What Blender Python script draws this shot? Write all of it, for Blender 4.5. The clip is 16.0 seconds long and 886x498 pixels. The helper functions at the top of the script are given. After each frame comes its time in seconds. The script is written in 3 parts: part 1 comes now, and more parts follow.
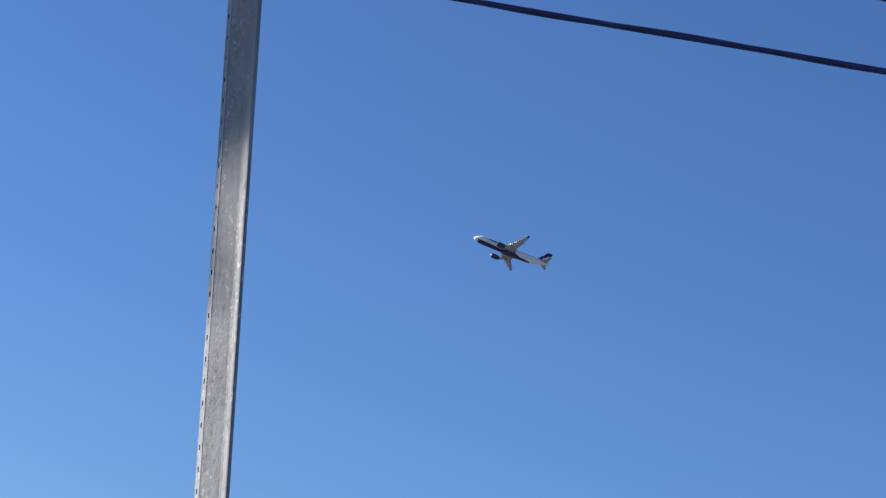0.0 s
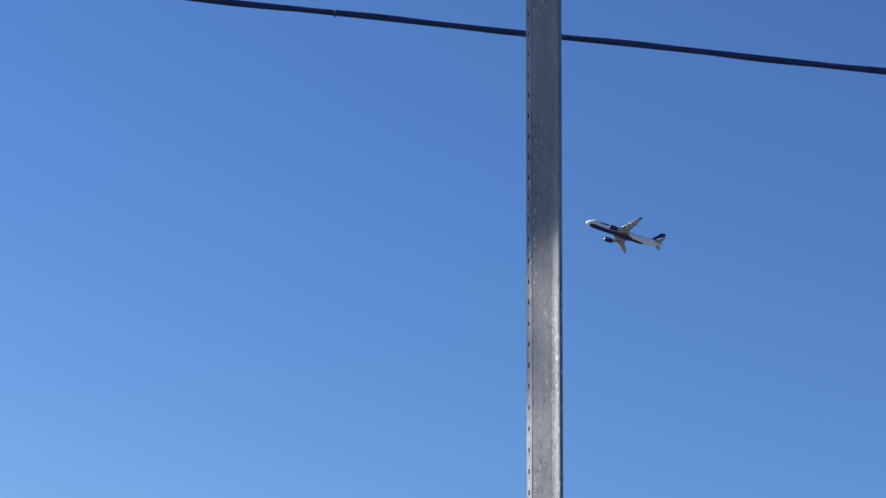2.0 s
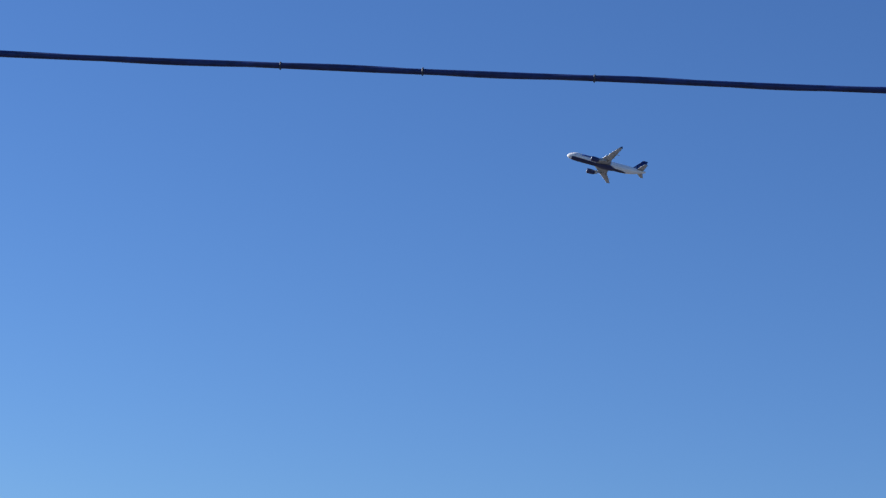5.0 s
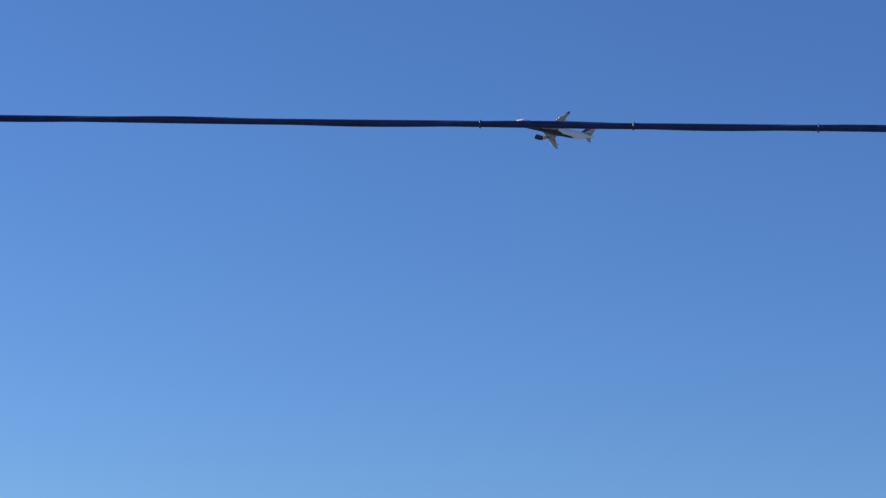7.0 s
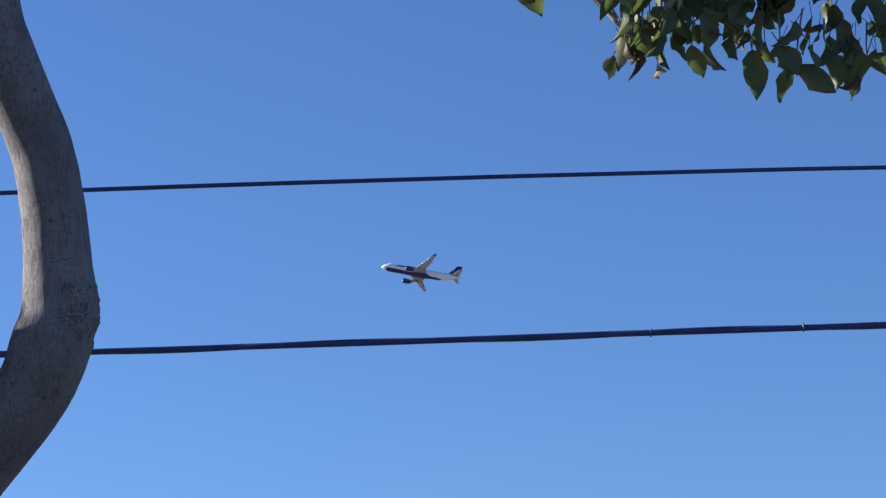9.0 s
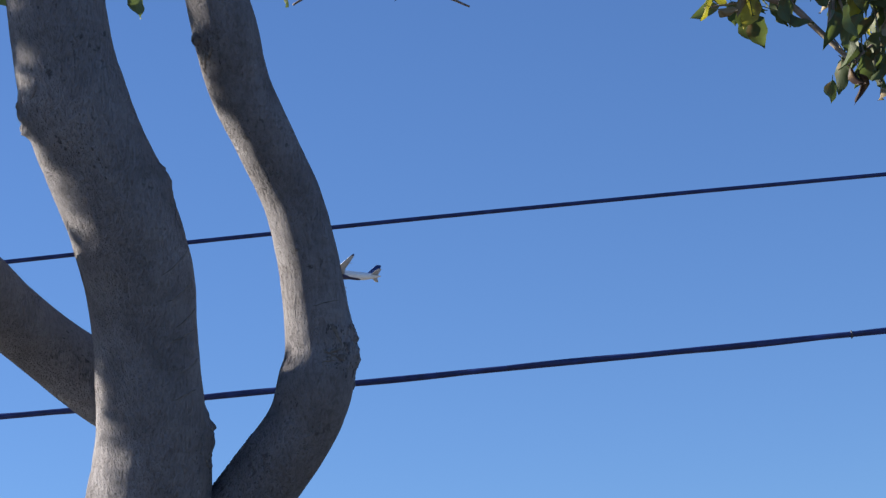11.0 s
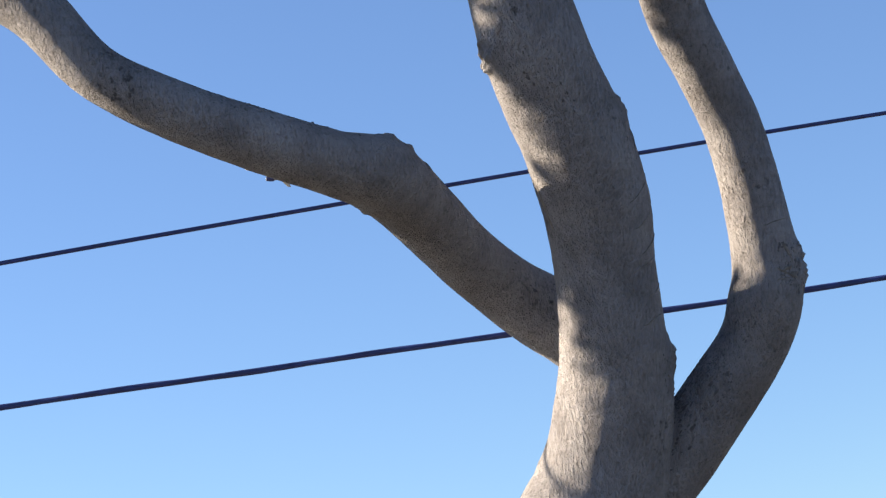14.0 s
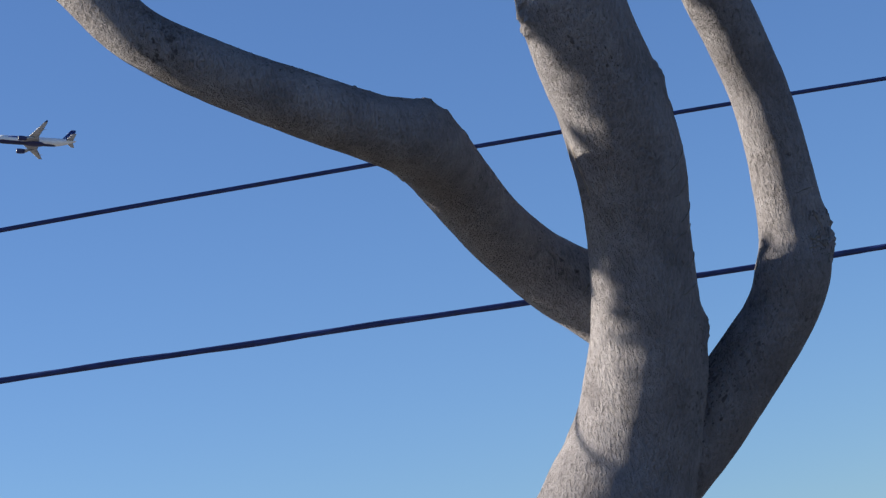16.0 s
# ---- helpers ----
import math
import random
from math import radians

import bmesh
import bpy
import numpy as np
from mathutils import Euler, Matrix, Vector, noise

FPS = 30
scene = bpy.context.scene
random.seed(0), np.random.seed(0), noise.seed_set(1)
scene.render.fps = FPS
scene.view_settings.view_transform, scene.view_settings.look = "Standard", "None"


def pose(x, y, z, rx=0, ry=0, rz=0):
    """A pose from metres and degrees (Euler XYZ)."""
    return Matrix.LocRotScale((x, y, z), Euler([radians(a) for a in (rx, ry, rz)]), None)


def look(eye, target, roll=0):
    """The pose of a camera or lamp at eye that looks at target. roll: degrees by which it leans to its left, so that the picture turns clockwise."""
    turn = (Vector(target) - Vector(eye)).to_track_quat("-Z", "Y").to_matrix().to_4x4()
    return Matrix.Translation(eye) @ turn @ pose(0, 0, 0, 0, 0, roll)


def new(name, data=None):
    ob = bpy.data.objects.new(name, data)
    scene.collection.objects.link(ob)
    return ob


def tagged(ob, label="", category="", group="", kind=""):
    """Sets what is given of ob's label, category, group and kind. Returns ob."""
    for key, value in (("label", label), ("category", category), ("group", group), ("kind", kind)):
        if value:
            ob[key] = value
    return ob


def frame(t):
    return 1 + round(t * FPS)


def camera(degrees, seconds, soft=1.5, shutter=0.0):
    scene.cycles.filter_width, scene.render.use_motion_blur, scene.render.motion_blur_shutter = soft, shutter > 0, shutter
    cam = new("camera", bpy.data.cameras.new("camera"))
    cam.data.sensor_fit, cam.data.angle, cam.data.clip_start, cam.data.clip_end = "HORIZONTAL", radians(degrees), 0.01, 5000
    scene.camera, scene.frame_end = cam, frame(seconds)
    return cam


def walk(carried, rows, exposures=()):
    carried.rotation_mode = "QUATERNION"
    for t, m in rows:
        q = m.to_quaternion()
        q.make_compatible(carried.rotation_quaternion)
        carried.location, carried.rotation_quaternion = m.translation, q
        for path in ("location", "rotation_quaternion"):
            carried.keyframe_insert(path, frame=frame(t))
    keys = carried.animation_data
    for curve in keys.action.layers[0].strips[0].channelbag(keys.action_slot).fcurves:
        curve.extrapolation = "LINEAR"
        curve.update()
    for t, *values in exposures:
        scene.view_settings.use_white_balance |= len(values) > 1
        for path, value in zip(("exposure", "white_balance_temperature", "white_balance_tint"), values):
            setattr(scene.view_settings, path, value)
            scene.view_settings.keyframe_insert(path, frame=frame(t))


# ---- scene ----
cam = camera(21.147, 16.0, soft=1.35)
# time, place in metres, turn in degrees
WALK = [
    (0, 0.3710, 0.1227, 1.3122, 105.374, -11.129, -1.345),
    (0.5, 0.3166, 0.0921, 1.3138, 105.125, -11.344, -1.291),
    (1, 0.2555, 0.0591, 1.3328, 104.706, -10.870, -1.759),
    (1.5, 0.1922, 0.0284, 1.3476, 104.159, -9.182, -0.385),
    (2, 0.1253, 0.0011, 1.3637, 104.508, -8.613, 2.191),
    (2.5, 0.0480, -0.0183, 1.3952, 104.146, -8.822, 1.476),
    (3, -0.0303, -0.0184, 1.4149, 103.939, -8.684, 1.730),
    (3.5, -0.1156, -0.0062, 1.4565, 103.749, -7.684, 2.948),
    (4, -0.1988, 0.0086, 1.4907, 103.105, -6.216, 3.175),
    (4.2, -0.2413, 0.0166, 1.5067, 103.121, -5.687, 3.161),
    (6.3, -0.7846, 0.2295, 1.7185, 102.393, -3.284, 2.306),
    (6.5, -0.8230, 0.2452, 1.7370, 102.295, -2.867, 2.388),
    (7, -0.9438, 0.2757, 1.7815, 102.355, -2.382, 2.057),
    (7.5, -1.0748, 0.2492, 1.8060, 102.872, -1.377, 1.495),
    (8, -1.2156, 0.2226, 1.8367, 103.901, -0.712, 0.412),
    (8.5, -1.3652, 0.2607, 1.8783, 104.772, 0.289, -0.115),
    (9, -1.4846, 0.2116, 1.8900, 105.876, 1.189, -0.313),
    (9.5, -1.5976, 0.1039, 1.8936, 106.216, 1.985, -0.523),
    (10, -1.7274, -0.0390, 1.8902, 106.008, 3.075, -0.493),
    (10.2, -1.7908, -0.0394, 1.9018, 105.529, 3.515, -0.547),
    (12.3, -2.3941, -0.0734, 1.9056, 106.216, 6.812, -2.263),
    (12.5, -2.4455, -0.1071, 1.9564, 105.936, 6.385, -2.143),
    (13, -2.5956, -0.1471, 2.0143, 105.387, 7.290, -1.746),
    (13.5, -2.7244, -0.1017, 2.0665, 104.482, 7.993, -1.994),
    (14, -2.9129, -0.0974, 2.0539, 102.982, 8.482, -1.846),
    (14.5, -3.0773, -0.1010, 2.0420, 102.945, 8.810, -2.518),
    (15, -3.1707, -0.0389, 2.0496, 102.923, 9.544, -4.003),
    (15.5, -3.2741, 0.0068, 2.1019, 102.056, 9.774, -5.803),
    (16, -3.3725, 0.0456, 2.1444, 101.398, 9.781, -7.728),
]
walk(cam, [(r[0], pose(*r[1:])) for r in WALK], exposures=[
    (0, 0.95, 6800, 10), (1.5, 0.91, 6650, 10), (3.5, 0.85, 6500, 10), (6.5, 0.82, 6450, 10), (7.5, 0.86, 6450, 10), (8.5, 1.07, 6600, 10), (9, 1.22, 6900, 10), (10, 1.26, 7150, 10),
    (12.3, 1.39, 7550, 10), (12.6, 1.54, 8100, 10), (13, 2.02, 9550, 10), (13.5, 2.04, 9200, 10), (14, 1.82, 9000, 10), (14.5, 1.37, 8200, 10), (15, 1.25, 7750, 10), (16, 1.12, 7450, 10)])

# ---- daylight: low sun from the left and behind the tree, clear sky ----
SUN_EL, SUN_AZ = radians(22), radians(-76)
world = bpy.data.worlds.new("sky")
scene.world = world
world.use_nodes = True
wn = world.node_tree.nodes
sky = wn.new("ShaderNodeTexSky")
sky.sky_type = "NISHITA"
sky.sun_disc = False
sky.sun_elevation, sky.sun_rotation = SUN_EL, SUN_AZ
sky.altitude, sky.air_density, sky.dust_density, sky.ozone_density = 0, 1.0, 0.1, 3.0
wn["Background"].inputs["Strength"].default_value = 0.05
haze_free = wn.new("ShaderNodeMix")  # clear dry air: a deeper blue
haze_free.data_type, haze_free.blend_type = "RGBA", "MULTIPLY"
haze_free.inputs[0].default_value = 1.0
haze_free.inputs[7].default_value = (0.64, 0.92, 1.42, 1)
world.node_tree.links.new(sky.outputs[0], haze_free.inputs[6])
world.node_tree.links.new(haze_free.outputs[2], wn["Background"].inputs["Color"])

lamp = bpy.data.lights.new("sun", "SUN")
lamp.energy, lamp.angle, lamp.color = 5.0, radians(0.55), (1.0, 0.95, 0.9)
sun = new("sun", lamp)
sun_way = Vector((math.cos(SUN_EL) * math.sin(SUN_AZ), math.cos(SUN_EL) * math.cos(SUN_AZ), math.sin(SUN_EL)))
sun.matrix_world = look(sun_way * 60, (0, 0, 0))


# ---- materials ----
def material(name, rough=0.6, metal=0.0):
    m = bpy.data.materials.new(name)
    m.use_nodes = True
    b = m.node_tree.nodes["Principled BSDF"]
    b.inputs["Roughness"].default_value, b.inputs["Metallic"].default_value = rough, metal
    return m, m.node_tree.nodes, m.node_tree.links, b


def ramp(nodes, stops):
    r = nodes.new("ShaderNodeValToRGB")
    while len(r.color_ramp.elements) < len(stops):
        r.color_ramp.elements.new(0.5)
    for e, (p, c) in zip(r.color_ramp.elements, stops):
        e.position, e.color = p, (*c, 1)
    return r


def noise_node(nodes, links, scale, detail=4.0, stretch=(1, 1, 1), rough=0.55):
    tc, mp, n = nodes.new("ShaderNodeTexCoord"), nodes.new("ShaderNodeMapping"), nodes.new("ShaderNodeTexNoise")
    mp.inputs["Scale"].default_value = stretch
    n.inputs["Scale"].default_value, n.inputs["Detail"].default_value, n.inputs["Roughness"].default_value = scale, detail, rough
    links.new(tc.outputs["Object"], mp.inputs[0])
    links.new(mp.outputs[0], n.inputs["Vector"])
    return n


def mix(nodes, links, fac, a, b, how="MIX"):
    m = nodes.new("ShaderNodeMix")
    m.data_type, m.blend_type = "RGBA", how
    for socket, value in ((m.inputs[0], fac), (m.inputs[6], a), (m.inputs[7], b)):
        if isinstance(value, (int, float)):
            socket.default_value = value
        elif isinstance(value, tuple):
            socket.default_value = (*value, 1)
        else:
            links.new(value, socket)
    return m.outputs[2]


def bump(nodes, links, bsdf, heights):
    prev = None
    for h, strength, dist in heights:
        b = nodes.new("ShaderNodeBump")
        b.inputs["Strength"].default_value, b.inputs["Distance"].default_value = strength, dist
        links.new(h, b.inputs["Height"])
        if prev:
            links.new(prev, b.inputs["Normal"])
        prev = b.outputs[0]
    links.new(prev, bsdf.inputs["Normal"])


def bark_material():
    m, n, l, b = material("bark", 0.88)
    b.inputs["Specular IOR Level"].default_value = 0.22
    big = noise_node(n, l, 5, 5)
    blotch = noise_node(n, l, 16, 5, (1, 1, 0.7), 0.6)
    fibre = noise_node(n, l, 175, 4, (1, 1, 0.3), 0.6)  # short upright ridges
    fine = noise_node(n, l, 260, 4, (1, 1, 0.45), 0.65)
    grain = noise_node(n, l, 420, 3, (1, 1, 0.6), 0.6)
    rings = noise_node(n, l, 17, 5, (1, 1, 6), 0.65)
    base = ramp(n, [(0.3, (0.262, 0.256, 0.274)), (0.7, (0.366, 0.357, 0.377))])
    l.new(big.outputs[0], base.inputs[0])
    bl = ramp(n, [(0.34, (0.66, 0.65, 0.66)), (0.58, (1, 1, 1))])
    l.new(blotch.outputs[0], bl.inputs[0])
    # shade between the upright ridges, put into the colour besides the bump
    fb = ramp(n, [(0.36, (0.64, 0.62, 0.61)), (0.54, (1, 1, 1))])
    l.new(fibre.outputs[0], fb.inputs[0])
    f = ramp(n, [(0.33, (0.78, 0.76, 0.74)), (0.52, (1, 1, 1))])
    l.new(fine.outputs[0], f.inputs[0])
    rg = ramp(n, [(0.36, (0.8, 0.78, 0.76)), (0.48, (1, 1, 1))])
    l.new(rings.outputs[0], rg.inputs[0])
    col = mix(n, l, 0.6, base.outputs[0], f.outputs[0], "MULTIPLY")
    col = mix(n, l, 0.5, col, fb.outputs[0], "MULTIPLY")
    col = mix(n, l, 0.8, col, bl.outputs[0], "MULTIPLY")
    col = mix(n, l, 0.5, col, rg.outputs[0], "MULTIPLY")
    # lichen and old scabs: dark dots that gather in patches
    where = ramp(n, [(0.53, (0, 0, 0)), (0.68, (1, 1, 1))])
    l.new(noise_node(n, l, 8.5, 3).outputs[0], where.inputs[0])
    dots = ramp(n, [(0.55, (0, 0, 0)), (0.63, (0.85, 0.85, 0.85))])
    l.new(noise_node(n, l, 85, 4, (1, 1, 0.8), 0.65).outputs[0], dots.inputs[0])
    both = mix(n, l, 1.0, where.outputs[0], dots.outputs[0], "MULTIPLY")
    l.new(mix(n, l, both, col, (0.05, 0.045, 0.045)), b.inputs["Base Color"])
    bump(n, l, b, [(big.outputs[0], 0.25, 0.02), (blotch.outputs[0], 0.4, 0.018), (rings.outputs[0], 0.45, 0.004), (fibre.outputs[0], 1.0, 0.02), (fine.outputs[0], 0.9, 0.006), (grain.outputs[0], 0.6, 0.002)])
    return m


def scar_material():
    m, n, l, b = material("bark_scar", 0.9)
    s = noise_node(n, l, 70, 5)
    r = ramp(n, [(0.35, (0.075, 0.066, 0.06)), (0.65, (0.25, 0.22, 0.2))])
    l.new(s.outputs[0], r.inputs[0])
    l.new(r.outputs[0], b.inputs["Base Color"])
    bump(n, l, b, [(s.outputs[0], 0.8, 0.008)])
    return m


def steel_material():
    m, n, l, b = material("galvanised_steel", 0.5, 0.15)
    blotch = noise_node(n, l, 11, 4, (1, 1, 0.7))
    spangle = n.new("ShaderNodeTexVoronoi")
    spangle.inputs["Scale"].default_value = 150
    grime = noise_node(n, l, 150, 5, (1, 1, 0.7), 0.7)
    c = ramp(n, [(0.3, (0.18, 0.195, 0.218)), (0.7, (0.315, 0.33, 0.352))])
    l.new(blotch.outputs[0], c.inputs[0])
    sp = ramp(n, [(0.0, (0.85, 0.85, 0.85)), (1.0, (1, 1, 1))])
    l.new(spangle.outputs["Color"], sp.inputs[0])
    g = ramp(n, [(0.34, (0.6, 0.59, 0.58)), (0.47, (1, 1, 1))])
    l.new(grime.outputs[0], g.inputs[0])
    col = mix(n, l, 0.8, c.outputs[0], sp.outputs[0], "MULTIPLY")
    col = mix(n, l, 0.7, col, g.outputs[0], "MULTIPLY")
    # pale zinc bloom in scattered specks, and long dull runs
    where = ramp(n, [(0.46, (0, 0, 0)), (0.62, (1, 1, 1))])
    l.new(noise_node(n, l, 26, 3, (1, 1, 0.4)).outputs[0], where.inputs[0])
    specks = ramp(n, [(0.56, (0, 0, 0)), (0.64, (0.8, 0.8, 0.8))])
    l.new(noise_node(n, l, 210, 4, (1, 1, 0.6), 0.6).outputs[0], specks.inputs[0])
    col = mix(n, l, mix(n, l, 1.0, where.outputs[0], specks.outputs[0], "MULTIPLY"), col, (0.55, 0.55, 0.55))
    runs = ramp(n, [(0.38, (0.74, 0.75, 0.78)), (0.56, (1, 1, 1))])
    l.new(noise_node(n, l, 120, 3, (1, 1, 0.04)).outputs[0], runs.inputs[0])
    l.new(mix(n, l, 0.5, col, runs.outputs[0], "MULTIPLY"), b.inputs["Base Color"])
    rr = ramp(n, [(0.3, (0.4,) * 3), (0.7, (0.6,) * 3)])
    l.new(grime.outputs[0], rr.inputs[0])
    l.new(rr.outputs[0], b.inputs["Roughness"])
    bump(n, l, b, [(grime.outputs[0], 0.3, 0.0015), (blotch.outputs[0], 0.12, 0.006)])
    return m


def plain_material(name, colour, rough=0.5, metal=0.0, vary=0.15, scale=30.0):
    m, n, l, b = material(name, rough, metal)
    s = noise_node(n, l, scale, 4)
    r = ramp(n, [(0.3, tuple(c * (1 - vary) for c in colour)), (0.7, tuple(min(1, c * (1 + vary)) for c in colour))])
    l.new(s.outputs[0], r.inputs[0])
    l.new(r.outputs[0], b.inputs["Base Color"])
    return m


def leaf_material(name, low, high, through_colour):
    m, n, l, b = material(name, 0.55)
    b.inputs["Specular IOR Level"].default_value = 0.3
    info = n.new("ShaderNodeObjectInfo")
    geo = n.new("ShaderNodeNewGeometry")
    both = n.new("ShaderNodeMath")
    both.operation = "ADD"
    l.new(info.outputs["Random"], both.inputs[0])
    l.new(geo.outputs["Random Per Island"], both.inputs[1])
    wrap = n.new("ShaderNodeMath")
    wrap.operation = "FRACT"
    l.new(both.outputs[0], wrap.inputs[0])
    r = ramp(n, [(0.0, low), (1.0, high)])
    l.new(wrap.outputs[0], r.inputs[0])
    blot = noise_node(n, l, 45, 4)
    br = ramp(n, [(0.58, (0, 0, 0)), (0.72, (1, 1, 1))])
    l.new(blot.outputs[0], br.inputs[0])
    col = mix(n, l, br.outputs[0], r.outputs[0], (0.16, 0.1, 0.04))
    l.new(col, b.inputs["Base Color"])
    tr = n.new("ShaderNodeBsdfTranslucent")
    tr.inputs["Color"].default_value = (*through_colour, 1)
    mx = n.new("ShaderNodeMixShader")
    mx.inputs[0].default_value = 0.3
    l.new(b.outputs[0], mx.inputs[1])
    l.new(tr.outputs[0], mx.inputs[2])
    l.new(mx.outputs[0], n["Material Output"].inputs[0])
    return m


def fuselage_material():
    m, n, l, b = material("white_and_navy_paint", 0.32)
    tc, sep = n.new("ShaderNodeTexCoord"), n.new("ShaderNodeSeparateXYZ")
    l.new(tc.outputs["Object"], sep.inputs[0])
    line = n.new("ShaderNodeMath")  # the navy belly ends in a straight edge that rises forward
    line.operation = "MULTIPLY_ADD"
    l.new(sep.outputs[0], line.inputs[0])
    line.inputs[1].default_value = 0.03
    l.new(sep.outputs[2], line.inputs[2])
    edge = ramp(n, [(0.0, (1, 1, 1)), (0.02, (0, 0, 0))])
    shift = n.new("ShaderNodeMath")
    shift.operation = "ADD"
    shift.inputs[1].default_value = 1.5
    l.new(line.outputs[0], shift.inputs[0])
    l.new(shift.outputs[0], edge.inputs[0])
    aft = ramp(n, [(0.0, (1, 1, 1)), (0.01, (0, 0, 0))])
    ax = n.new("ShaderNodeMath")
    ax.operation = "ADD"
    ax.inputs[1].default_value = -9.5
    l.new(sep.outputs[0], ax.inputs[0])
    l.new(ax.outputs[0], aft.inputs[0])
    fore = ramp(n, [(0.0, (0, 0, 0)), (0.01, (1, 1, 1))])
    fx = n.new("ShaderNodeMath")
    fx.operation = "ADD"
    fx.inputs[1].default_value = 16.6
    l.new(sep.outputs[0], fx.inputs[0])
    l.new(fx.outputs[0], fore.inputs[0])
    mask = mix(n, l, 1.0, mix(n, l, 1.0, edge.outputs[0], aft.outputs[0], "MULTIPLY"), fore.outputs[0], "MULTIPLY")
    dirt = noise_node(n, l, 0.5, 4)
    w = ramp(n, [(0.3, (0.74, 0.74, 0.74)), (0.7, (0.86, 0.86, 0.86))])
    l.new(dirt.outputs[0], w.inputs[0])
    l.new(mix(n, l, mask, w.outputs[0], (0.012, 0.02, 0.085)), b.inputs["Base Color"])
    return m


def fin_material():
    m, n, l, b = material("blue_fin_paint", 0.35)
    v = n.new("ShaderNodeTexVoronoi")
    v.inputs["Scale"].default_value = 1.3
    tc = n.new("ShaderNodeTexCoord")
    l.new(tc.outputs["Object"], v.inputs["Vector"])
    r = ramp(n, [(0.0, (0.55, 0.65, 0.8)), (0.22, (0.3, 0.4, 0.62)), (0.34, (0.016, 0.04, 0.16)), (0.8, (0.012, 0.03, 0.12))])
    l.new(v.outputs["Distance"], r.inputs[0])
    l.new(r.outputs[0], b.inputs["Base Color"])
    return m


def ground_material(name, low, high):
    m, n, l, b = material(name, 0.9)
    big, fine = noise_node(n, l, 0.4, 5), noise_node(n, l, 60, 4)
    r = ramp(n, [(0.3, low), (0.7, high)])
    l.new(big.outputs[0], r.inputs[0])
    f = ramp(n, [(0.35, (0.8, 0.8, 0.8)), (0.6, (1, 1, 1))])
    l.new(fine.outputs[0], f.inputs[0])
    l.new(mix(n, l, 1.0, r.outputs[0], f.outputs[0], "MULTIPLY"), b.inputs["Base Color"])
    bump(n, l, b, [(fine.outputs[0], 0.4, 0.004)])
    return m


BARK, SCAR, STEEL = bark_material(), scar_material(), steel_material()
CRUST = plain_material("dark_bark_crust", (0.075, 0.07, 0.075), 0.9, 0, 0.5, 120)
RUBBER = plain_material("black_cable_sheath", (0.015, 0.032, 0.14), 0.45, 0, 0.3, 40)
TIE = plain_material("pale_plastic", (0.065, 0.067, 0.085), 0.5)
TWIG = plain_material("twig_bark", (0.24, 0.2, 0.17), 0.85, 0, 0.35, 60)
GREEN = leaf_material("green_leaf", (0.045, 0.066, 0.034), (0.11, 0.14, 0.075), (0.12, 0.17, 0.045))
YELLOW = leaf_material("yellowing_leaf", (0.2, 0.2, 0.03), (0.42, 0.36, 0.06), (0.5, 0.48, 0.05))
DRY = leaf_material("dry_leaf", (0.16, 0.11, 0.06), (0.42, 0.36, 0.24), (0.25, 0.2, 0.1))
SHRIVELLED = leaf_material("shrivelled_leaf", (0.035, 0.022, 0.02), (0.08, 0.05, 0.04), (0.08, 0.05, 0.03))
HULL, FIN = fuselage_material(), fin_material()
WING = plain_material("grey_wing_paint", (0.4, 0.42, 0.46), 0.4, 0, 0.1, 0.6)
NAVY = plain_material("navy_paint", (0.018, 0.028, 0.11), 0.3, 0, 0.2, 1.0)
TITLE = plain_material("blue_lettering_bar", (0.02, 0.06, 0.25), 0.35, 0, 0.1, 1.0)
DARK = plain_material("dark_duct", (0.02, 0.02, 0.022), 0.5, 0.3, 0.2, 2.0)
METAL = plain_material("bare_metal", (0.45, 0.44, 0.42), 0.35, 0.9, 0.1, 2.0)
GROUND, ASPHALT = ground_material("dull_ground", (0.1, 0.094, 0.086), (0.165, 0.154, 0.14)), ground_material("worn_asphalt", (0.065, 0.062, 0.058), (0.115, 0.11, 0.102))


# ---- mesh helpers ----
def part(name, bm, mat, parent=None, label="", smooth=True):
    me = bpy.data.meshes.new(name)
    bmesh.ops.recalc_face_normals(bm, faces=bm.faces)
    bm.to_mesh(me)
    bm.free()
    me.materials.append(mat)
    if smooth:
        me.polygons.foreach_set("use_smooth", [True] * len(me.polygons))
    ob = new(name, me)
    ob.parent = parent
    return tagged(ob, label) if label else ob


def spline(points, steps):
    """Catmull-Rom through rows of numbers."""
    p = [np.array(q, float) for q in points]
    p = [2 * p[0] - p[1], *p, 2 * p[-1] - p[-2]]
    out = []
    for i in range(1, len(p) - 2):
        for k in range(steps):
            t = k / steps
            a, b, c, d = p[i - 1:i + 3]
            out.append(0.5 * (2 * b + (c - a) * t + (2 * a - 5 * b + 4 * c - d) * t * t + (3 * b - a - 3 * c + d) * t ** 3))
    return out + [p[-2]]


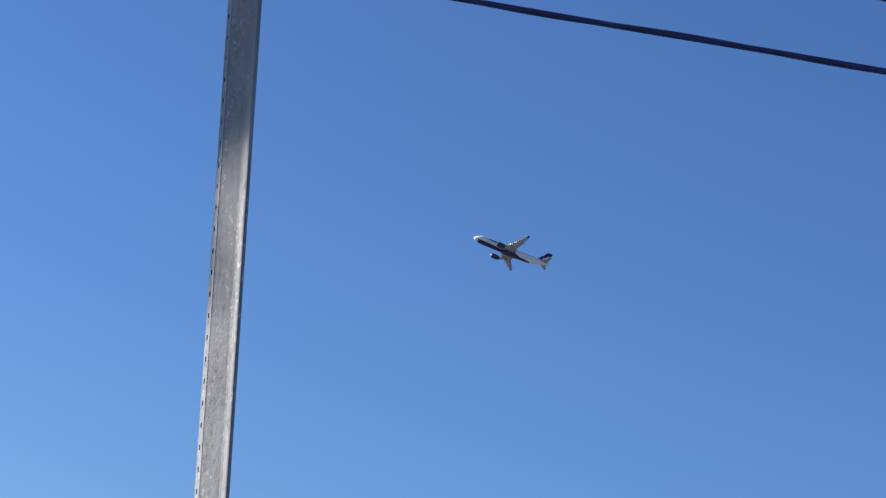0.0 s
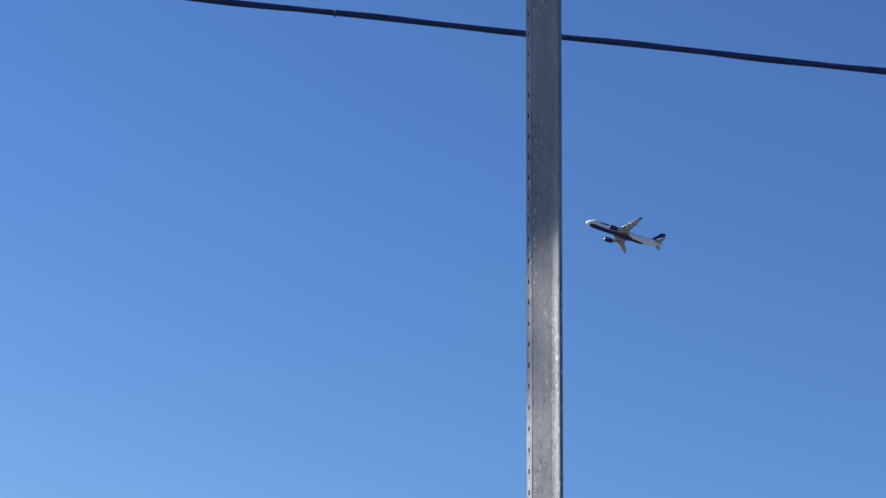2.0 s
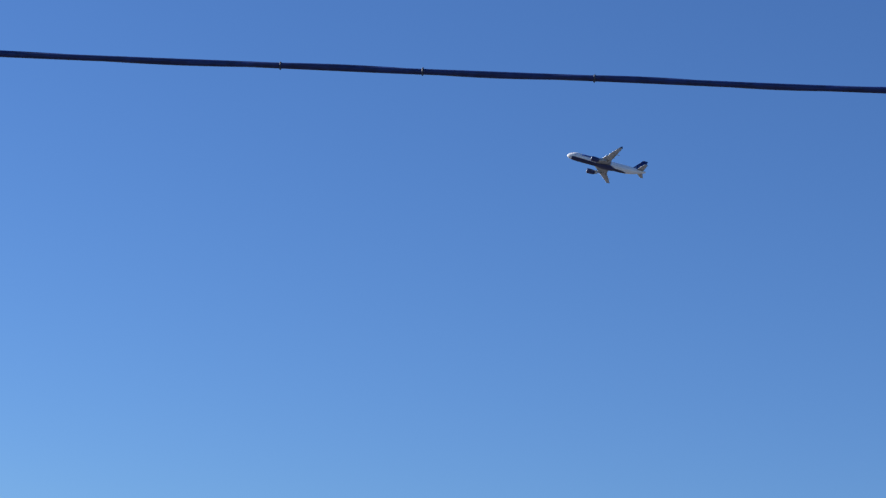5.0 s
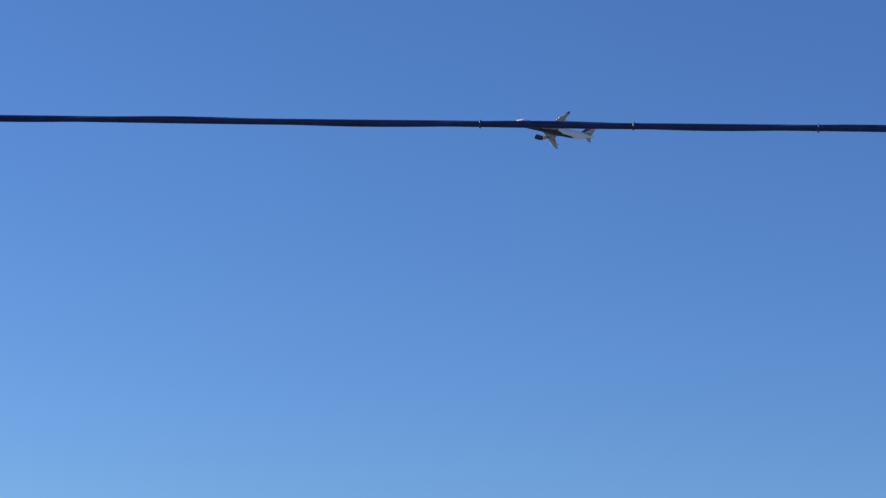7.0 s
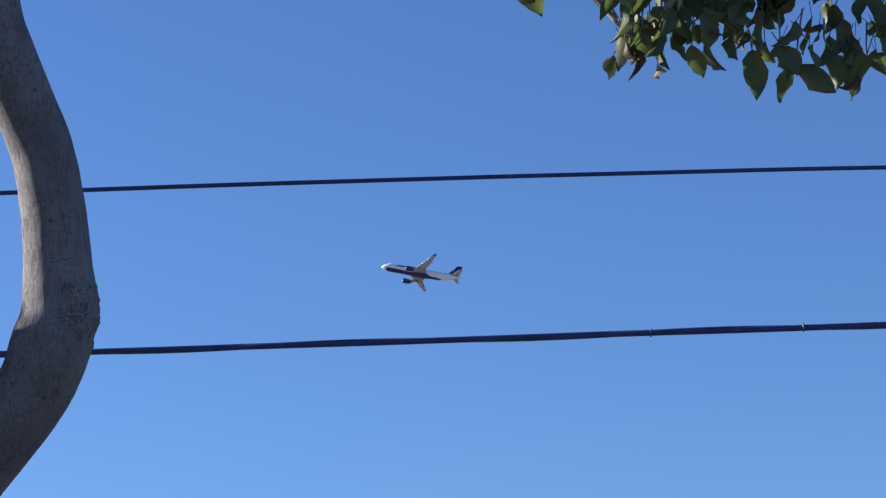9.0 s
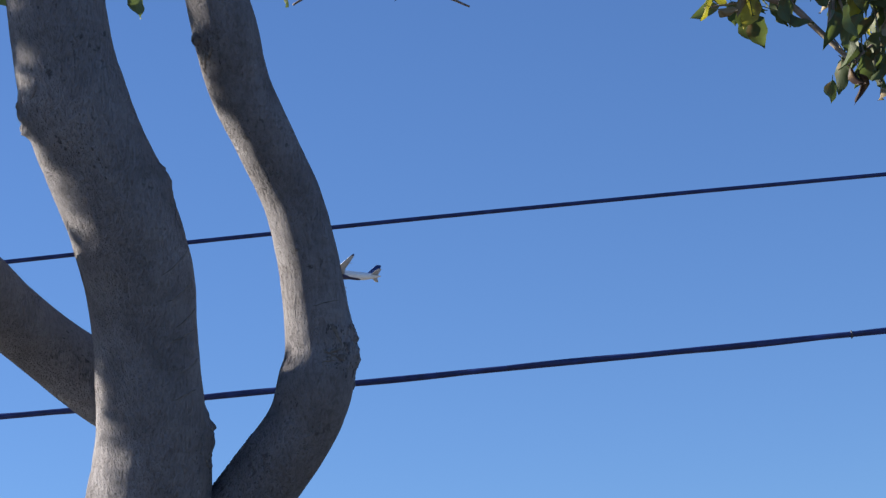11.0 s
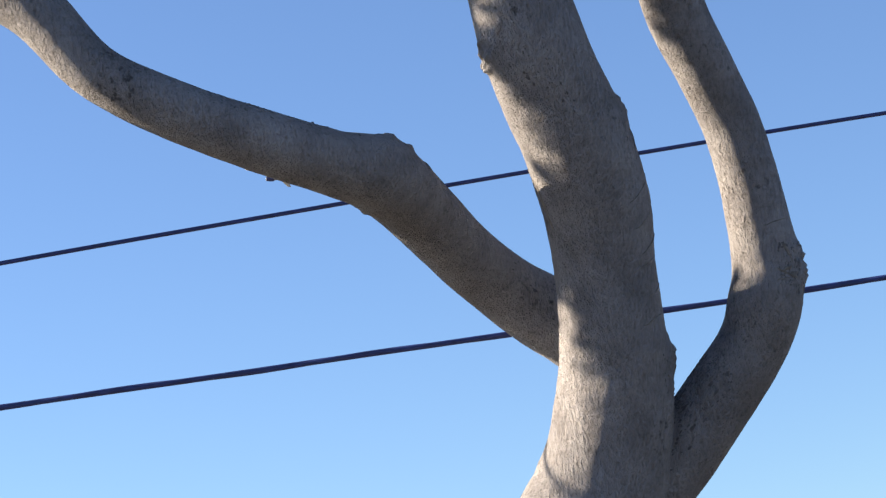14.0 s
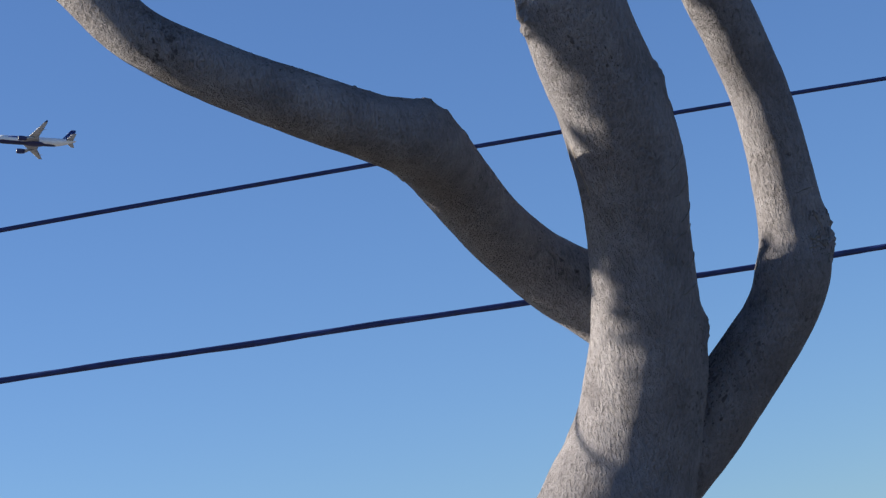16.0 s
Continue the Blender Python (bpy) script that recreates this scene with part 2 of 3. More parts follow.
def tube(bm, rows, sides=10, lumps=(), rough=0.0, closed=True):
    """A skin round rows of x, y, z, radius. lumps: (place, reach, height) swellings."""
    rings, prev = [], None
    first = Vector(rows[1][:3]) - Vector(rows[0][:3])
    side = Vector((0, 1, 0)) if abs(first.x) > 0.6 * first.length else Vector((1, 0, 0))
    for i, r in enumerate(rows):
        c = Vector(r[:3])
        way = (Vector(rows[min(i + 1, len(rows) - 1)][:3]) - Vector(rows[max(i - 1, 0)][:3])).normalized()
        side = (side - way * side.dot(way)).normalized()
        up = way.cross(side)
        ring = []
        for k in range(sides):
            a = 2 * math.pi * k / sides
            d = side * math.cos(a) + up * math.sin(a)
            p = c + d * r[3]
            if rough:
                p += d * r[3] * rough * (noise.noise(p * 9) + 0.5 * noise.noise(p * 23) + 0.22 * noise.noise(p * 60))
            for place, reach, height in lumps:
                q = (p - Vector(place)).length / reach
                if q < 1:
                    p += d * height * (1 - q * q) ** 2 * (0.7 + 0.9 * noise.noise(p * 45) + 0.7 * noise.noise(p * 110))
            ring.append(bm.verts.new(p))
        if prev:
            for k in range(sides):
                bm.faces.new((prev[k], prev[(k + 1) % sides], ring[(k + 1) % sides], ring[k]))
        rings.append(ring)
        prev = ring
    if closed:
        bm.faces.new(rings[0][::-1])
        bm.faces.new(rings[-1])
    return bm


# ---- ground ----
bm = bmesh.new()
bmesh.ops.create_grid(bm, x_segments=40, y_segments=40, size=2500)
tagged(part("ground", bm, GROUND, smooth=False), "dull dark ground that reaches the horizon", "ground", kind="structure")
# unseen pavement, added dark so that little light bounces up to the limbs
bm = bmesh.new()
bmesh.ops.create_grid(bm, x_segments=20, y_segments=4, size=1)
bm.transform(Matrix.Translation((-2, 3.2, 0.004)) @ Matrix.Diagonal((45, 7, 1, 1)))
tagged(part("pavement", bm, ASPHALT, smooth=False), "plain dark asphalt, unseen, added under the post and the tree to limit bounced light", "pavement", kind="structure")


# ---- an unseen plain wall, added behind the path to shape bounced light ----
WALL = plain_material("dull_plaster", (0.1, 0.096, 0.092), 0.9, 0, 0.15, 3.0)
bm = bmesh.new()
bmesh.ops.create_cube(bm, size=1)
bm.transform(Matrix.Translation((-2, -3.6, 1.0)) @ Matrix.Diagonal((22, 0.25, 2.2, 1)))
tagged(part("wall_south", bm, WALL, smooth=False), "plain dull plaster wall, unseen, added along the pavement to shape bounced light", "wall", kind="structure")


# ---- sign post: leaning galvanised channel with a perforated edge ----
def channel_post():
    post = new("sign_post")
    axis = Vector((-0.1439, -0.1294, 1)).normalized()
    base = Vector((0.3336, 3.034, 0))
    u = (Vector((1, 0, 0)) - axis * axis.x).normalized()
    w = axis.cross(u)
    w = -w if w.y > 0 else w
    m = Matrix.Identity(4)
    for i, v in enumerate((u, w, axis)):
        for j in range(3):
            m[j][i] = v[j]
    m.translation = base
    post.matrix_world = m
    top, low = 3.75, -0.3
    mm = 0.001
    outline = [(-15.2, -9.6), (-14, -8.9), (9, 8), (12, 11), (14.5, 15.5), (16.5, 19), (18.5, 20.6), (20.6, 20), (21.8, 18), (21.6, 15), (16, -24), (14, -26), (-19, -26), (-20.5, -24), (-20.5, -22.5), (-16, -22), (-14.6, -12)]
    bm = bmesh.new()
    levels = [low + (top - low) * i / 90 for i in range(91)]
    prev = None
    for z in levels:
        dent = 0.35 * noise.noise(Vector((3.1, 0, z * 6)))
        ring = [bm.verts.new((x * mm, (y + dent) * mm, z)) for x, y in outline]
        if prev:
            for k in range(len(ring)):
                bm.faces.new((prev[k], prev[(k + 1) % len(ring)], ring[(k + 1) % len(ring)], ring[k]))
        else:
            bm.faces.new(ring[::-1])
        prev = ring
    bm.faces.new(prev)
    body = part("channel", bm, STEEL, post, smooth=False)
    mod = body.modifiers.new("soft_edges", "BEVEL")
    mod.width, mod.segments, mod.limit_method, mod.angle_limit = 0.0012, 2, "ANGLE", radians(25)
    # the splayed edge: two rails with a web of bars, so that every hole goes through
    bm = bmesh.new()
    a, b = Vector((-15.6, -9.8, 0)) * mm, Vector((-22, -21.5, 0)) * mm
    out = Vector((-0.89, 0.456, 0)) * 0.0022

    def slab(s0, s1, z0, z1):
        vs = []
        for o in (-out, Vector()):
            for s, z in ((s0, z0), (s1, z0), (s1, z1), (s0, z1)):
                p = a.lerp(b, s) + o
                vs.append(bm.verts.new((p.x, p.y, z)))
        for f in ((3, 2, 1, 0), (4, 5, 6, 7), (0, 1, 5, 4), (1, 2, 6, 5), (2, 3, 7, 6), (3, 0, 4, 7)):
            bm.faces.new([vs[i] for i in f])
    slab(0.0, 0.42, low, top)
    slab(0.68, 1.0, low, top)
    z = low
    while z < top - 0.0254:
        slab(0.42, 0.68, z + 0.0058, z + 0.0254)
        z += 0.0254
    part("perforated_edge", bm, STEEL, post, "edge strip with a row of small holes", smooth=False)
    return tagged(post, "leaning galvanised steel sign post with a perforated edge", "sign post")


channel_post()


# ---- overhead cables ----
def low_line(x):
    c = min(max(x, -4.6), 1.6)
    return Vector((x, 4.4294 -0.0783 * (x + 2.34), 2.8952 -0.00332 * c -0.001279 * c * c -0.000568 * c ** 3 + (-0.00332 -0.002557 * c -0.001704 * c * c) * (x - c)))


def high_line(x):
    c = min(max(x, -4.6), 1.6)
    return Vector((x, 4.6002 +0.1734 * (x + 2.34), 3.4142 +0.05041 * c -0.005883 * c * c -0.000125 * c ** 3 + (0.05041 -0.011766 * c -0.000376 * c * c) * (x - c)))


def cables():
    span = [-11 + 22 * i / 440 for i in range(441)]
    low = new("overhead_cable")
    bm = bmesh.new()
    tube(bm, [(*(low_line(x) + Vector((0, 0, 0.0012 * noise.noise(Vector((x * 3, 0, 0)))))), 0.0056) for x in span], 10)
    part("sheath", bm, RUBBER, low)
    bm = bmesh.new()
    rows = []
    for i in range(2201):
        x = -11 + 22 * i / 2200
        a = x * 11 + 0.8 * math.sin(x * 2.1)
        rows.append((*(low_line(x) + Vector((0, -0.0026 * math.cos(a), 0.0026 * math.sin(a)))), 0.0048))
    tube(bm, rows, 6)
    part("twisted_strand", bm, RUBBER, low, "thinner strand wound round the cable")
    for x in (-1.07, -0.8, -0.48):
        c = low_line(x)
        bm = bmesh.new()
        tube(bm, [(c.x - 0.0016, c.y, c.z, 0.0066), (c.x - 0.0009, c.y, c.z, 0.0078), (c.x + 0.0009, c.y, c.z, 0.0078), (c.x + 0.0016, c.y, c.z, 0.0066)], 10)
        part("cable_tie", bm, TIE, low, "small pale tie")
    tagged(low, "thick black twisted overhead cable hanging behind the tree", "cable", group="overhead cables")
    high = new("overhead_cable")
    bm = bmesh.new()
    tube(bm, [(*(high_line(x) + Vector((0, 0, 0.001 * noise.noise(Vector((x * 2.3, 5, 0)))))), 0.0045) for x in span], 10)
    part("sheath", bm, RUBBER, high)
    tagged(high, "thin black overhead cable above the thicker one", "cable", group="overhead cables")


cables()


# ---- tree ----
def deep(z, behind=0.0):
    """How far off the limbs stand at a height: the tree leans a little over the path."""
    return 3.93 - 0.3 * (min(z, 3.8) - 2.8) + behind


def limb_rows(rows, behind=0.0, steps=8):
    return spline([(x, deep(z, behind) + (0.0 if len(r) == 0 else r[0]), z, rad) for x, z, rad, *r in rows], steps)


TRUNK = [(-2.600, -0.100, 0.2000, 0.009), (-2.635, 0.220, 0.1650, 0.000), (-2.650, 0.870, 0.1500, 0.000), (-2.640, 1.670, 0.1450, 0.000), (-2.594, 2.220, 0.1424, 0.021), (-2.472, 2.450, 0.1311, 0.043), (-2.427, 2.536, 0.1181, 0.050), (-2.396, 2.619, 0.1093, 0.046), (-2.377, 2.720, 0.1008, 0.035), (-2.373, 2.808, 0.0919, 0.024), (-2.372, 2.903, 0.0898, 0.023), (-2.374, 3.000, 0.0935, 0.015), (-2.393, 3.096, 0.0945, 0.002), (-2.426, 3.193, 0.0921, -0.010), (-2.452, 3.280, 0.0907, -0.020), (-2.468, 3.376, 0.0842, -0.014), (-2.472, 3.500, 0.0834, -0.001), (-2.467, 3.770, 0.0779, 0.001), (-2.440, 4.370, 0.0620, 0.000), (-2.340, 5.070, 0.0350, 0.000)]
LIMB = [(-2.565, 2.340, 0.0749, 0.126), (-2.417, 2.460, 0.0754, 0.088), (-2.284, 2.568, 0.0693, 0.090), (-2.192, 2.664, 0.0662, 0.086), (-2.118, 2.750, 0.0632, 0.081), (-2.089, 2.814, 0.0660, 0.079), (-2.076, 2.873, 0.0613, 0.093), (-2.079, 2.966, 0.0564, 0.106), (-2.087, 3.055, 0.0529, 0.115), (-2.104, 3.141, 0.0519, 0.120), (-2.139, 3.227, 0.0526, 0.109), (-2.177, 3.324, 0.0545, 0.103), (-2.195, 3.419, 0.0574, 0.096), (-2.213, 3.528, 0.0526, 0.103), (-2.243, 3.807, 0.0503, 0.134), (-2.082, 4.317, 0.0407, 0.160), (-1.827, 4.827, 0.0214, 0.160)]
BRANCH = [(-2.353, 2.785, 0.0806, 0.196), (-2.418, 2.840, 0.0744, 0.210), (-2.481, 2.882, 0.0686, 0.211), (-2.541, 2.926, 0.0619, 0.190), (-2.607, 2.981, 0.0603, 0.141), (-2.671, 3.039, 0.0627, 0.062), (-2.740, 3.082, 0.0649, -0.049), (-2.826, 3.103, 0.0553, -0.109), (-2.940, 3.144, 0.0524, -0.148), (-3.070, 3.205, 0.0494, -0.155), (-3.185, 3.284, 0.0461, -0.140), (-3.270, 3.401, 0.0499, -0.096), (-3.360, 3.494, 0.0528, -0.054), (-3.560, 3.722, 0.0490, -0.020), (-3.990, 4.070, 0.0350, 0.000), (-4.540, 4.420, 0.0180, 0.000)]

tree = new("street_tree")
tagged(tree, "pale smooth-barked street tree with three bent limbs and sparse green leaves", "tree")
tree.location = (-2.62, deep(0), 0)
TREE_BACK = Matrix.Translation(-tree.location)


def tree_part(name, bm, mat, label="", parent=None, smooth=True):
    bm.transform(TREE_BACK)
    return part(name, bm, mat, parent or tree, label, smooth)


bm = bmesh.new()
tube(bm, limb_rows(TRUNK, 0.0, 20), 90, [((-2.535, deep(3.25) - 0.05, 3.257), 0.05, 0.014), ((-2.303, deep(3.15), 3.158), 0.05, 0.009), ((-2.277, deep(2.74) + 0.03, 2.742), 0.05, 0.012)], 0.03)
trunk = tree_part("trunk", bm, BARK)
bm = bmesh.new()
tube(bm, limb_rows(LIMB, 0.0, 20), 72, [((-2.02, deep(2.87, 0.08), 2.880), 0.06, 0.009), ((-2.245, deep(3.39, 0.05), 3.395), 0.04, 0.007), ((-2.022, deep(2.84, 0.06), 2.845), 0.035, 0.006)], 0.03)
limb = tree_part("limb", bm, BARK)
bm = bmesh.new()
tube(bm, limb_rows(BRANCH, 0.0, 20), 72, [((-2.715, deep(3.15, -0.02), 3.152), 0.07, 0.010), ((-2.690, deep(3.14), 3.140), 0.03, 0.009), ((-2.770, deep(3.06, -0.06), 3.030), 0.03, 0.006)], 0.03)
branch = tree_part("branch", bm, BARK)


def scar(place, way, wide, high, thick):
    """A crusty low mound of old bark where a shoot was cut."""
    bm = bmesh.new()
    bmesh.ops.create_icosphere(bm, subdivisions=4, radius=1)
    turn = Vector(way).normalized().to_track_quat("Z", "Y").to_matrix().to_4x4()
    for v in bm.verts:
        v.co *= 1 + 0.35 * noise.noise(v.co * 2.1 + Vector(place) * 7) + 0.22 * noise.noise(v.co * 5.3)
    bm.transform(Matrix.Translation(place) @ turn @ Matrix.Diagonal((wide, high, thick, 1)))
    return bm


tree_part("pruning_scar", scar((-2.020, deep(2.87, 0.075), 2.866), (1, -0.35, 0.1), 0.016, 0.024, 0.009), SCAR, "dark crusty pruning scar", limb)
tree_part("pruning_scar", scar((-2.246, deep(3.39, 0.05), 3.395), (-0.8, -0.6, 0), 0.008, 0.012, 0.005), SCAR, "small dark pruning scar", limb)
tree_part("pruning_scar", scar((-2.276, deep(2.74) + 0.02, 2.745), (1, -0.3, 0.3), 0.008, 0.012, 0.007), SCAR, "small dark scar", trunk)
tree_part("pruning_scar", scar((-2.765, deep(3.09) - 0.06, 3.030), (-0.5, -0.2, -1), 0.012, 0.008, 0.005), SCAR, "small flaky scar", branch)


def seam(points, rad):
    bm = bmesh.new()
    n = len(points)
    tube(bm, spline([(*p, rad * (0.35 + math.sin(math.pi * (i + 0.5) / n))) for i, p in enumerate(points)], 5), 7, (), 0.3)
    return bm


tree_part("bark_seam", seam([(-2.480, deep(3.04) - 0.02, 3.070), (-2.471, deep(3.0) - 0.024, 3.035), (-2.462, deep(2.97) - 0.026, 3.0), (-2.456, deep(2.95) - 0.026, 2.965)], 0.0038), SCAR, "dark open seam in the bark", trunk)


def crease(rows, z, turn0, turn1, slope, rad):
    """A thin crack that runs part of the way round a limb; turns go from its right-hand side (0) to its front (90)."""
    line = limb_rows(rows, 0.0, 20)
    mid = min(range(2, len(line) - 2), key=lambda i: abs(line[i][2] - z))
    way = (Vector(line[mid + 1][:3]) - Vector(line[mid - 1][:3])).normalized()
    front = Vector((0, -1, 0))
    front = (front - way * front.dot(way)).normalized()
    side = front.cross(way)
    side = -side if side.x < 0 else side
    pts = []
    for k in range(7):
        q = k / 6 - 0.5
        a = radians(turn0 + (turn1 - turn0) * (q + 0.5))
        along = slope * q + 0.003 * noise.noise(Vector((z * 50, q * 5, turn0)))
        c = Vector(line[mid][:3]) + way * along
        near = min(line, key=lambda r: (Vector(r[:3]) - c).length)
        pts.append(tuple(Vector(near[:3]).lerp(c, 0.6) + (side * math.cos(a) + front * math.sin(a)) * near[3] * 1.004))
    return seam(pts, rad)


for z, a0, a1, slope in ((3.017, 8, 62, -0.03), (2.977, 15, 58, -0.024), (2.937, 5, 50, -0.026), (2.902, 20, 66, -0.02), (2.857, 10, 48, -0.02), (2.812, 25, 60, -0.014), (2.752, 5, 28, -0.035), (3.087, 4, 26, -0.03)):
    tree_part("bark_crease", crease(TRUNK, z, a0, a1, slope, 0.001), SCAR, "thin dark crack in the bark", trunk)
for z, a0, a1, slope in ((2.952, 45, 95, -0.004),):
    tree_part("bark_crease", crease(LIMB, z, a0, a1, slope, 0.0007), SCAR, "thin dark crack in the bark", limb)
def on_trunk(x, z, proud=0.0):
    """The point of the trunk's front at a place across and a height."""
    mid = min(limb_rows(TRUNK, 0.0, 20), key=lambda r: abs(r[2] - z))
    across = max(-0.97, min(0.97, (x - mid[0]) / mid[3]))
    return mid[0] + across * mid[3], mid[1] - mid[3] * math.sqrt(1 - across * across) - proud, z


# the ridge below the fork and the fold round the old wound higher up
tree_part("bark_ridge", seam([on_trunk(x, z, -0.002) for x, z in ((-2.285, 2.735), (-2.292, 2.69), (-2.302, 2.64), (-2.318, 2.58), (-2.345, 2.52), (-2.38, 2.46))], 0.009), BARK, "raised ridge of bark below the fork", trunk)
tree_part("bark_seam", seam([on_trunk(x, z) for x, z in ((-2.296, 2.735), (-2.304, 2.69), (-2.314, 2.64), (-2.33, 2.58))], 0.002), SCAR, "thin dark seam along the ridge", trunk)
for spots, rad in ((((-2.545, 3.222), (-2.53, 3.255), (-2.512, 3.285), (-2.506, 3.30)), 0.007), (((-2.512, 3.285), (-2.502, 3.255), (-2.505, 3.225)), 0.0055), (((-2.535, 3.19), (-2.515, 3.185), (-2.49, 3.192)), 0.0045)):
    tree_part("bark_ridge", seam([on_trunk(x, z, -0.0015) for x, z in spots], rad), BARK, "raised fold of bark round an old wound", trunk)
# the fold's shadow, laid on as a strip of dark material
tree_part("bark_seam", seam([on_trunk(x, z) for x, z in ((-2.522, 3.225), (-2.512, 3.25), (-2.505, 3.27))], 0.0035), SCAR, "dark strip in place of the shadow beside the fold of bark", trunk)
# wrinkles under the branch, where it leaves the trunk
for z, a0, a1 in ((2.815, 60, 150), (2.828, 50, 140), (2.842, 70, 150), (2.86, 60, 120)):
    tree_part("bark_crease", crease(BRANCH, z, a0, a1, 0.012, 0.0013), SCAR, "thin dark wrinkle in the bark", branch)
# cracked bark round the knots
rng = random.Random(17)
for rows, owner, z0, z1, t0, t1, count in ((LIMB, limb, 2.83, 2.905, -20, 75, 16), (BRANCH, branch, 3.06, 3.115, -50, 30, 12), (LIMB, limb, 3.38, 3.40, 130, 165, 4), (TRUNK, trunk, 2.69, 2.755, -10, 25, 6)):
    for _ in range(count):
        a = rng.uniform(t0, t1)
        tree_part("bark_crease", crease(rows, rng.uniform(z0, z1), a - rng.uniform(4, 14), a + rng.uniform(4, 14), rng.gauss(0, 0.018), rng.uniform(0.001, 0.0026)), SCAR, "short dark crack in the knot", owner)


def flecks(rows, owner, bands, seed):
    """Low flat scabs of dark bark that sit on a limb's skin. bands: heights, turns (0: right, 90: front), number."""
    rng = random.Random(seed)
    skin = np.array([v.co + tree.location for v in owner.data.vertices])
    line = limb_rows(rows, 0.0, 20)
    bm = bmesh.new()
    for z0, z1, t0, t1, count in bands:
        for _ in range(count):
            z, a = rng.uniform(z0, z1), radians(rng.uniform(t0, t1))
            mid = min(range(1, len(line) - 1), key=lambda i: abs(line[i][2] - z))
            way = (Vector(line[mid + 1][:3]) - Vector(line[mid - 1][:3])).normalized()
            front = (Vector((0, -1, 0)) + way * way.y).normalized()
            side = front.cross(way)
            side = -side if side.x < 0 else side
            spot = Vector(line[mid][:3]) + (side * math.cos(a) + front * math.sin(a)) * line[mid][3]
            near = int(((skin - np.array(spot)) ** 2).sum(1).argmin())
            at, normal = Vector(skin[near]), owner.data.vertices[near].normal
            u = (way - normal * way.dot(normal)).normalized()
            w = normal.cross(u)
            at = at + u * rng.uniform(-0.003, 0.003) + w * rng.uniform(-0.003, 0.003)
            r = min(0.0045, 0.001 * math.exp(rng.gauss(0.2, 0.5)))
            long = rng.uniform(0.8, 2.6)
            ring = []
            for k in range(8):
                b = 2 * math.pi * k / 8
                q = r * rng.uniform(0.6, 1.3)
                ring.append(bm.verts.new(at + u * math.cos(b) * q * long + w * math.sin(b) * q - normal * 0.0004))
            top = bm.verts.new(at + normal * rng.uniform(0.0006, 0.0014))
            for k in range(8):
                bm.faces.new((ring[k], ring[(k + 1) % 8], top))
    tagged(tree_part("bark_crust", bm, CRUST, "dark flecks of old crusty bark", owner), kind="stuff")


flecks(LIMB, limb, ((2.50, 2.70, 85, 165, 420), (2.60, 2.70, 125, 175, 240), (2.70, 2.80, 95, 160, 40), (2.83, 2.91, 5, 80, 160), (2.66, 2.72, 20, 50, 6), (2.55, 2.62, 20, 60, 8), (3.37, 3.42, 110, 165, 26)), 31)
flecks(TRUNK, trunk, ((2.66, 2.76, 5, 35, 36), (3.14, 3.28, 85, 125, 60), (3.30, 3.55, 70, 120, 30), (3.20, 3.29, 120, 150, 24)), 32)
flecks(BRANCH, branch, ((3.09, 3.16, -60, 40, 80), (3.12, 3.20, -30, 60, 60), (2.82, 2.95, 20, 110, 30)), 33)


def twig(points, r0, r1, name="twig"):
    n = len(points)
    rows = spline([(x, y, z, r0 + (r1 - r0) * i / (n - 1)) for i, (x, y, z) in enumerate(points)], 5)
    bm = bmesh.new()
    tube(bm, rows, 7, (), 0.12)
    return tree_part(name, bm, TWIG)


# drooping side shoots
twig([(-2.160, 3.88, 4.235), (-1.750, 3.9, 4.235), (-1.300, 3.8, 3.935), (-1.060, 3.72, 3.565), (-0.990, 3.7, 3.355), (-0.940, 3.7, 3.298), (-0.875, 3.7, 3.288), (-0.760, 3.7, 3.285), (-0.610, 3.7, 3.265)], 0.02, 0.004)
twig([(-1.300, 3.8, 3.935), (-1.340, 3.74, 3.615), (-1.320, 3.7, 3.415), (-1.274, 3.7, 3.353), (-1.233, 3.7, 3.333), (-1.194, 3.7, 3.286), (-1.141, 3.7, 3.221)], 0.009, 0.0045)
twig([(-1.141, 3.7, 3.221), (-1.118, 3.7, 3.241), (-1.087, 3.7, 3.259), (-1.020, 3.7, 3.277)], 0.003, 0.002)
twig([(-1.170, 3.72, 3.635), (-1.162, 3.7, 3.386), (-1.164, 3.7, 3.328), (-1.175, 3.7, 3.275)], 0.007, 0.005)
twig([(-1.125, 3.7, 3.230), (-1.135, 3.7, 3.285), (-1.150, 3.7, 3.345), (-1.140, 3.7, 3.435)], 0.0022, 0.003)
twig([(-1.233, 3.7, 3.333), (-1.222, 3.69, 3.365), (-1.225, 3.68, 3.415)], 0.0026, 0.0016)
twig([(-1.274, 3.7, 3.353), (-1.320, 3.7, 3.345), (-1.380, 3.7, 3.340)], 0.0026, 0.0014)
twig([(-0.985, 3.7, 3.315), (-0.972, 3.7, 3.371), (-0.950, 3.7, 3.435)], 0.002, 0.003)
twig([(-2.205, 3.9, 3.938), (-2.105, 3.95, 3.708), (-2.020, 4.0, 3.563), (-1.945, 4.0, 3.533), (-1.895, 4.0, 3.533), (-1.805, 4.0, 3.518), (-1.755, 4.0, 3.493)], 0.008, 0.002)
twig([(-2.020, 4.0, 3.563), (-2.045, 3.98, 3.533), (-2.075, 3.97, 3.511)], 0.0032, 0.0018)
twig([(-1.895, 4.0, 3.533), (-1.900, 4.0, 3.568), (-1.905, 4.02, 3.658)], 0.0028, 0.002)
